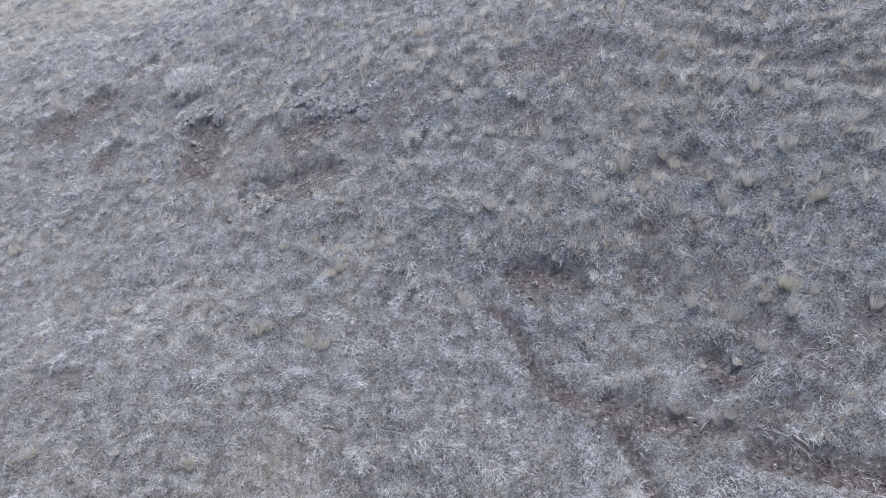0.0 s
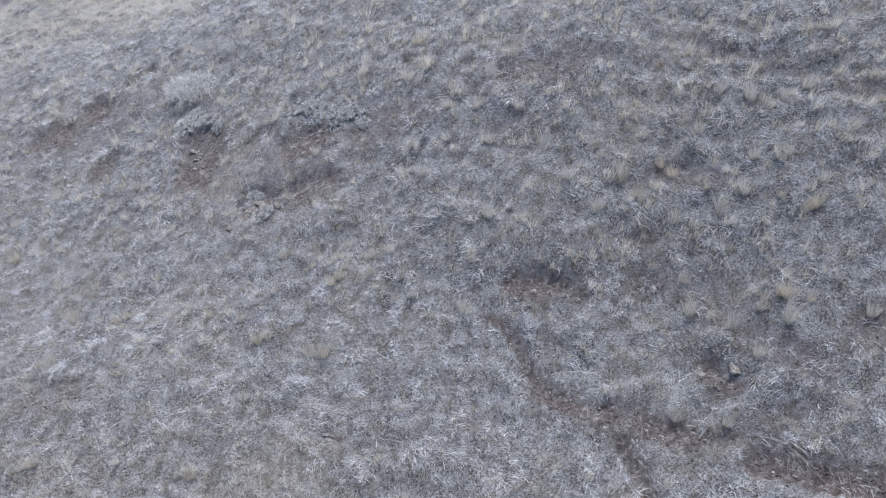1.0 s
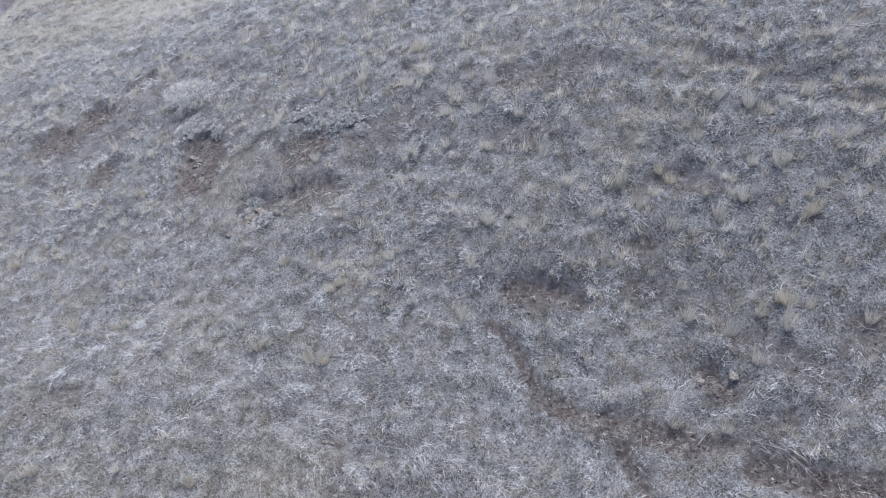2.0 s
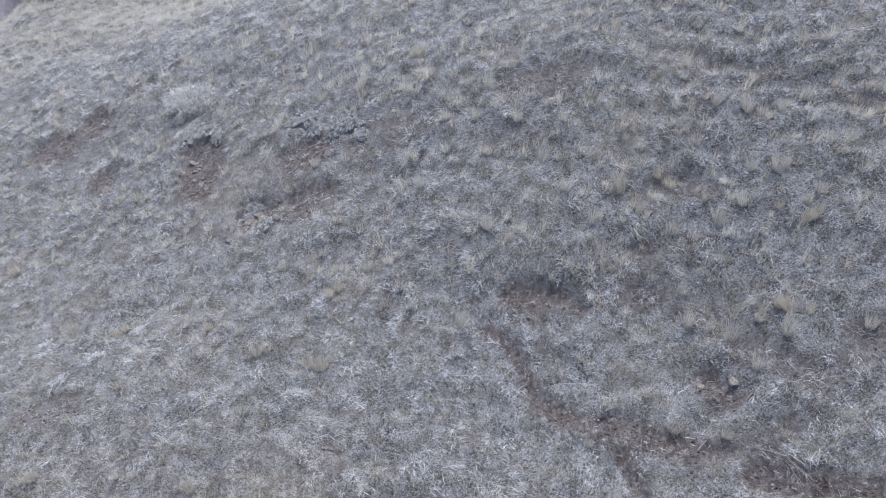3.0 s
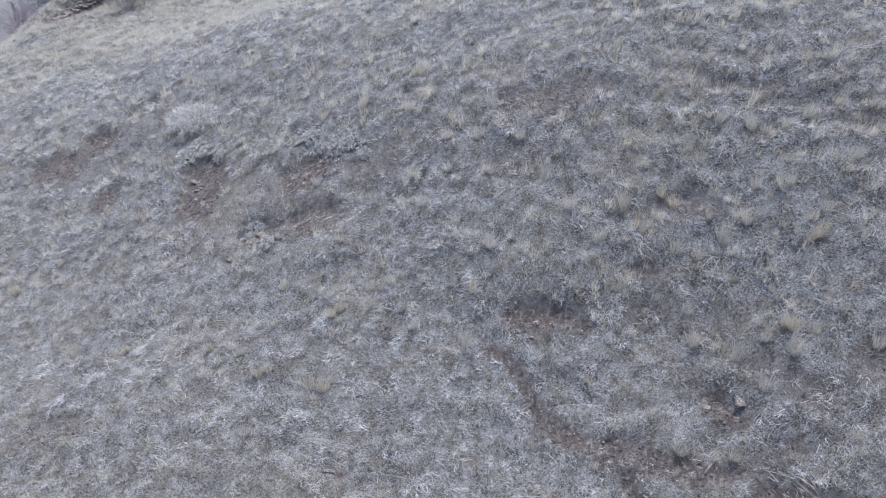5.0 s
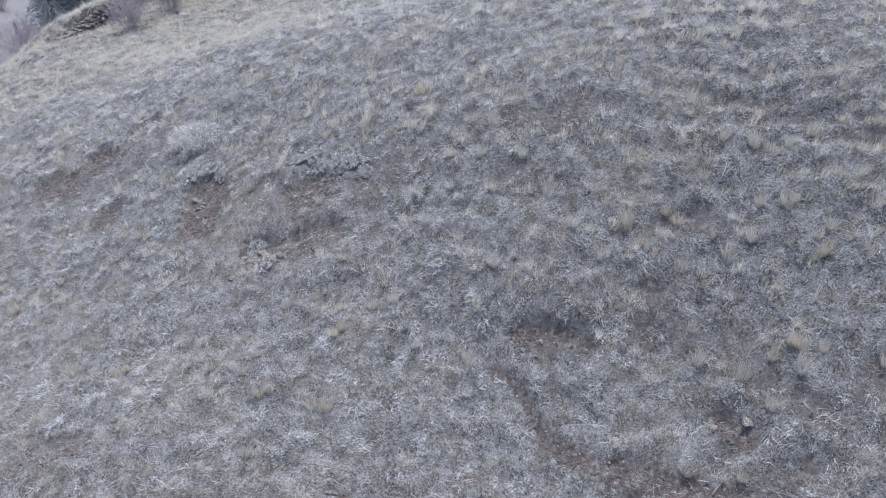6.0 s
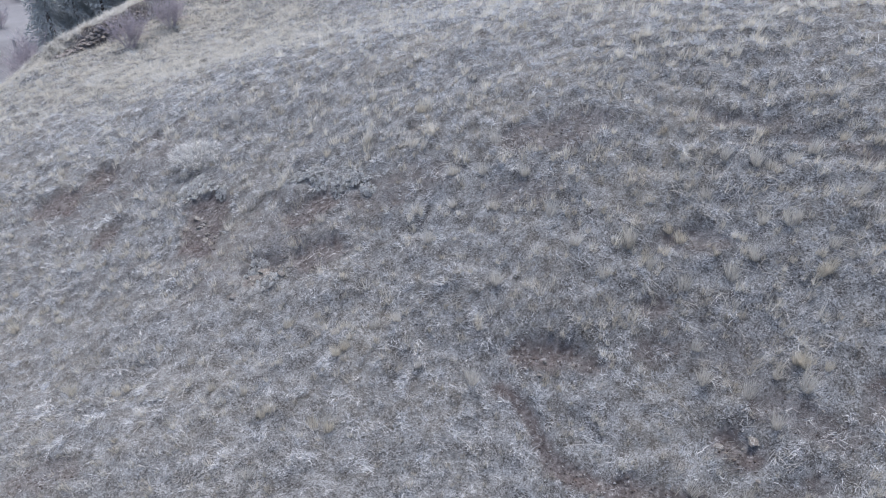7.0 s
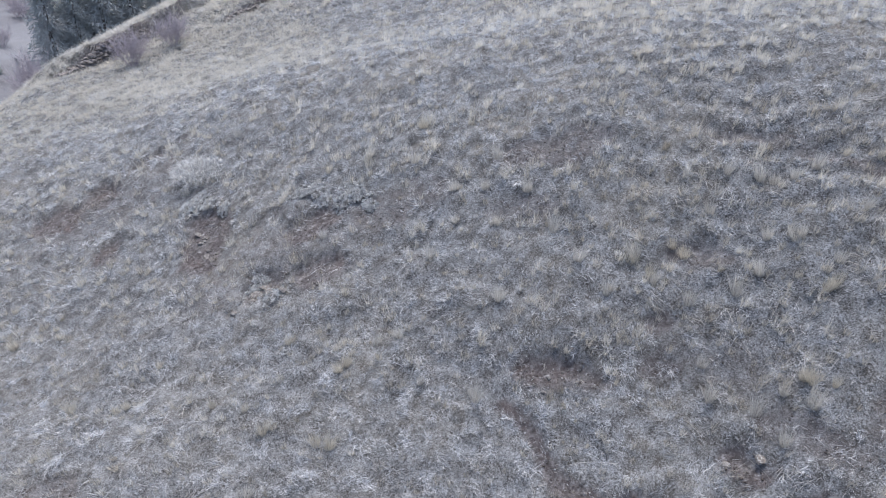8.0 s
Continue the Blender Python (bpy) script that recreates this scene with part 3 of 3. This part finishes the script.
for i, (x, y, tall, wide) in enumerate(((-14.45, 34.8, 1.6, 1.6), (-13.1, 36.9, 1.5, 1.5), (-21.8, 39.4, 2.6, 1.9), (-22.6, 40.6, 2.5, 1.8))):
    words = "leafless purple-grey bush on the brow of the hill" if i < 2 else "taller leafless bush just below the brow"
    bush = tagged(bare_bush(5 + i, tall, wide), words, "bush", "bare bushes on the brow")
    bush.location = (x, y, height(x, y))


def sage_mesh(seed, spread, tall):
    """Foliage of a low rimed bush: many small rosettes of short leaves, with dark gaps between them."""
    r = np.random.default_rng(seed)
    heads, each = 75, 26
    a, rho = r.uniform(0, 2 * math.pi, heads), np.sqrt(r.uniform(0, 1, heads))
    rho = rho * (1 + 0.2 * np.sin(3 * a + seed) + 0.15 * np.sin(5 * a + 2 * seed))
    top = tall * np.clip(1 - rho ** 2, 0.08, 1) * r.uniform(0.6, 1.1, heads)
    head = np.stack([spread * rho * np.cos(a), spread * rho * np.sin(a), top], 1)
    own = np.repeat(np.arange(heads), each)
    n = len(own)
    d = r.normal(size=(n, 3))
    d[:, 2] = np.abs(d[:, 2])
    d /= np.linalg.norm(d, axis=1)[:, None]
    root = head[own] + 0.018 * d
    pale = np.clip(r.normal(0.7, 0.25, heads), 0, 1)
    return blade_mesh("foliage", root, d, r.uniform(0.03, 0.06, n), r.uniform(0.012, 0.02, n), r.uniform(0, 0.3, n), np.clip(pale[own] + r.normal(0, 0.12, n), 0, 1), np.clip(pale[own] + r.normal(0.05, 0.15, n), 0, 1), ROSETTE)


def sage_bush(seed, spread, tall):
    root = new("sage_bush")
    bm = bmesh.new()
    r = random.Random(seed)
    for _ in range(9):
        a = r.uniform(0, 2 * math.pi)
        b = Vector((0.6 * spread * math.cos(a), 0.6 * spread * math.sin(a), tall * r.uniform(0.4, 0.8)))
        tube(bm, Vector((0, 0, -0.03)), b, 0.012, 0.005, 4)
    me = bpy.data.meshes.new("stem_fan")
    bm.to_mesh(me)
    bm.free()
    part("stem_fan", me, TWIG, root)
    part("foliage", sage_mesh(seed, spread, tall), ROSETTE, root)
    return root


SAGES = [sage_bush(s, a, b) for s, a, b in ((1, 0.3, 0.08), (2, 0.26, 0.07), (3, 0.33, 0.07))]
for ob in SAGES:
    tagged(ob, "low rounded bush white with hoar frost", "bush", "frosted low bushes")
SAGE_AT = ((-6.59, 17.88), (-6.96, 18.02), (-6.22, 17.77), (-5.77, 17.4), (-6.6, 18.24), (-3.61, 16.74), (-3.24, 16.69), (-3, 16.38),
           (-2.55, 16.07), (-2.14, 16.1), (-1.84, 15.72), (-2.44, 16.44), (-4.32, 14.61), (-4.43, 14.39), (-3.91, 13.85))
for i, (x, y) in enumerate(SAGE_AT):
    up, over = math.atan((height(x, y + 0.25) - height(x, y - 0.25)) / 0.5), math.atan((height(x + 0.25, y) - height(x - 0.25, y)) / 0.5)
    m = pose(x, y, height(x, y), math.degrees(up), -math.degrees(over), 0) @ pose(0, 0, 0, 0, 0, 47 * i)
    if i < 3:
        SAGES[i].matrix_basis = m
    else:
        SAGES[i % 3].scale, kept = (random.uniform(0.7, 1.05),) * 3, SAGES[i % 3].scale.copy()
        copy_thing(SAGES[i % 3], m)
        SAGES[i % 3].scale = kept


def arching_clump(seed, spread, tall):
    """A large rimed clump whose long blades arch over and hang down all round."""
    r = np.random.default_rng(seed)
    n = 2600
    a, rad = r.uniform(0, 2 * math.pi, n), 0.8 * spread * np.sqrt(r.uniform(0, 1, n))
    root = np.stack([rad * np.cos(a), rad * np.sin(a), tall * (0.75 - 0.5 * (rad / spread) ** 2) * r.uniform(0.2, 1, n)], 1)
    tilt, way = r.normal(0.85, 0.35, n), a + r.normal(0, 0.8, n)
    lean = np.stack([np.cos(tilt) * np.cos(way), np.cos(tilt) * np.sin(way), np.sin(tilt)], 1)
    return blade_mesh("foliage", root, lean, r.uniform(0.15, 0.38, n), r.uniform(0.005, 0.01, n), r.uniform(0.2, 0.8, n), np.clip(r.normal(0.66, 0.28, n), 0, 1), np.clip(r.normal(0.78, 0.28, n), 0, 1), LEAVES)


clump_base = new("grass_clump")
clump_base.location = (-6.86, 19.32, height(-6.86, 19.32))
tagged(clump_base, "large arching grass clump white with hoar frost", "grass clump")
part("foliage", arching_clump(61, 0.9, 0.5), LEAVES, clump_base)


# ---- the valley ----
def conifer(seed, tall):
    """A conifer with a bare lower trunk and drooping whorls of ragged boughs."""
    r = np.random.default_rng(seed)
    root = new("conifer")
    bm = bmesh.new()
    tube(bm, Vector((0, 0, -0.5)), Vector((0, 0, tall * 0.55)), 0.022 * tall, 0.012 * tall, 8)
    tube(bm, Vector((0, 0, tall * 0.55)), Vector((0.1, 0, tall * 0.98)), 0.012 * tall, 0.002 * tall, 8)
    me = bpy.data.meshes.new("trunk")
    bm.to_mesh(me)
    bm.free()
    part("trunk", me, BARK, root)
    n = 16000
    h = r.uniform(0, 1, n) ** 1.25
    a = r.uniform(0, 2 * math.pi, n)
    a = np.round(a * 2.2 + 9 * np.sin(23 * h)) / 2.2 + r.normal(0, 0.16, n)
    reach = 0.2 * tall * (1 - h) ** 0.8 * (0.75 + 0.3 * np.sin(31 * h + 3 * a)) + 0.01 * tall
    k = np.sqrt(r.uniform(0.04, 1, n))
    base = np.stack([reach * k * np.cos(a), reach * k * np.sin(a), tall * (0.05 + 0.95 * h) - 0.25 * reach * k], 1)
    lean = np.stack([np.cos(a), np.sin(a), -0.2 + r.normal(0, 0.35, n)], 1) + r.normal(0, 0.45, (n, 3))
    lean /= np.linalg.norm(lean, axis=1)[:, None]
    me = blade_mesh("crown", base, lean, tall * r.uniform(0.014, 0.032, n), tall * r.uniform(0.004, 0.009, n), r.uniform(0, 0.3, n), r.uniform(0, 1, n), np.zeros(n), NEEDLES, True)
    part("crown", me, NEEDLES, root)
    return root


TREES = [conifer(s, h) for s, h in ((21, 26), (22, 23), (23, 28))]
for ob in TREES:
    tagged(ob, "tall grey-green conifer below the hill, rimed and painted paler for haze", "tree", "conifers in the valley")
TREE_AT = ((-67, 131, 1.0), (-63, 133, 0.95), (-59, 135, 1.0), (-55, 138, 1.05), (-50, 139, 1.0), (-65, 139, 1.0), (-61, 141, 1.1),
           (-57, 144, 1.05), (-52, 146, 1.0), (-47, 144, 0.95), (-68, 144, 1.0), (-45, 150, 1.0), (-62, 150, 1.1), (-54, 153, 1.1))
for i, (x, y, s) in enumerate(TREE_AT):
    m = pose(x, y, height(x, y), 0, 0, 70 * i)
    if i < 3:
        TREES[i].matrix_basis = m
    else:
        copy_thing(TREES[i % 3], m @ Matrix.Scale(s, 4)).scale = (s, s, s)

SMALL_TREES = ((-80.4, 141.9, 0.13), (-79.2, 143.5, 0.1), (-84.9, 142.9, 0.14), (-77.6, 140.0, 0.08))
for i, (x, y, s) in enumerate(SMALL_TREES):
    ob = copy_thing(TREES[i % 3], pose(x, y, height(x, y), 0, 0, 50 * i))
    ob.scale = (s, s, s)
    tagged(ob, "small dark young conifer on the pale valley floor", group="young conifers in the valley")

FAR_BUSH_AT = ((-93.5, 161.8, 2.0), (-96.5, 163.0, 1.6), (-100.1, 186.3, 2.1), (-103.0, 188.0, 1.6), (-78.0, 139.0, 1.2), (-76.5, 141.5, 1.5), (-107.4, 195.5, 1.8))
first = bare_bush(31, 2.2, 2.6)
tagged(first, "dark leafless bush on the valley floor", "bush", "bushes on the valley floor")
for i, (x, y, s) in enumerate(FAR_BUSH_AT):
    ob = first if i == 0 else copy_thing(first, Matrix())
    ob.matrix_basis = pose(x, y, height(x, y), 0, 0, 80 * i) @ Matrix.Scale(s, 4)


# ---- the tufts that stand out on the slope ----
def grass_tuft(seed, tall, rime, material):
    """One fountain of fine pale blades."""
    r = np.random.default_rng(seed)
    n = 190
    a, tilt = r.uniform(0, 2 * math.pi, n), np.clip(r.normal(1.38, 0.15, n), 0.7, 1.54)
    rad = 0.085 * np.sqrt(r.uniform(0, 1, n))
    root = np.stack([rad * np.cos(a), 0.7 * rad * np.sin(a), np.full(n, -0.03)], 1)
    lean = np.stack([np.cos(tilt) * np.cos(a) + 0.12 * math.cos(seed), np.cos(tilt) * np.sin(a), np.sin(tilt)], 1)
    return blade_mesh("grass_tuft", root, lean, tall * r.uniform(0.35, 1.15, n), r.uniform(0.003, 0.0052, n), r.uniform(0, 0.3, n), r.uniform(0.35, 1, n), np.clip(r.normal(rime, 0.25, n), 0, 1), material)


CREAM_AT = (
    (-2.25, 11.82), (-2.09, 11.91), (-2.58, 10.42), (-2.29, 10.3), (-7.73, 11.76), (-6.73, 11.57), (-6.53, 11.67), (-3.57, 10.58),
    (-3.41, 10.66), (-3.99, 11.08), (-4.67, 11.28), (-10.92, 15.83), (-10.46, 14.65), (-3.36, 12.63), (-6.14, 12.67), (5.97, 9.85),
    (5.9, 9.94), (6.29, 9.71), (6.55, 11.14), (6.68, 11.15), (4.48, 12.56), (4.31, 12.77), (-7.02, 8.13), (-4.27, 7.93), (-0.6, 17.45),
    (-2.94, 17.19))
RIMED_AT = (
    (-0.63, 11.44), (0.43, 10.98), (0.35, 11.14), (5.11, 9.75), (5.56, 9.89), (4.43, 10.69), (7.05, 9.19), (5.9, 9.52), (5.4, 9.16),
    (5.86, 12.28), (6.27, 12.06), (6.4, 12.07), (5.19, 11.59), (6.24, 13.25), (6.54, 13.13), (6, 13.38), (6.96, 13.22), (5.46, 13.62),
    (2.51, 12.92), (3.01, 12.24), (0.95, 12.69), (1.01, 14.3), (0.11, 15.3), (-1.93, 17.16), (1.11, 15.77), (0.79, 15.15), (-2.88, 15.18),
    (0.13, 14.6), (2.13, 13.75), (4.38, 11.66), (3.85, 12.2), (5.61, 11.73), (7.47, 12.11), (-0.79, 16.4), (-3.63, 9.37), (-1.52, 12.26),
    (-1.06, 12.35), (4, 8.66), (4.78, 8.33), (4.46, 10.2), (-5.97, 20.44), (3.6, 12.75), (5.05, 13.11), (1.67, 14.77), (-0.43, 13.95),
    (6.83, 11.46))
CREAM_TUFTS = [grass_tuft(s, h, 0.4, STRAW) for s, h in ((41, 0.36), (42, 0.32), (43, 0.28))]
RIMED_TUFTS = [grass_tuft(s, h, 0.6, WISP) for s, h in ((44, 0.42), (45, 0.36), (46, 0.31), (47, 0.45))]
for places, meshes, words in ((CREAM_AT, CREAM_TUFTS, "cream-coloured dry bunch grass tuft on the frosty slope"), (RIMED_AT, RIMED_TUFTS, "pale feathery bunch grass tuft grey with rime")):
    for i, (x, y) in enumerate(places):
        ob = tagged(new("bunch_grass_tuft", meshes[i % len(meshes)]), words, "grass tuft", "pale grass tufts")
        s = random.uniform(0.75, 1.25)
        ob.matrix_basis = pose(x, y, height(x, y), random.uniform(-4, 14), random.uniform(-8, 8), 67 * i) @ Matrix.Scale(s, 4)
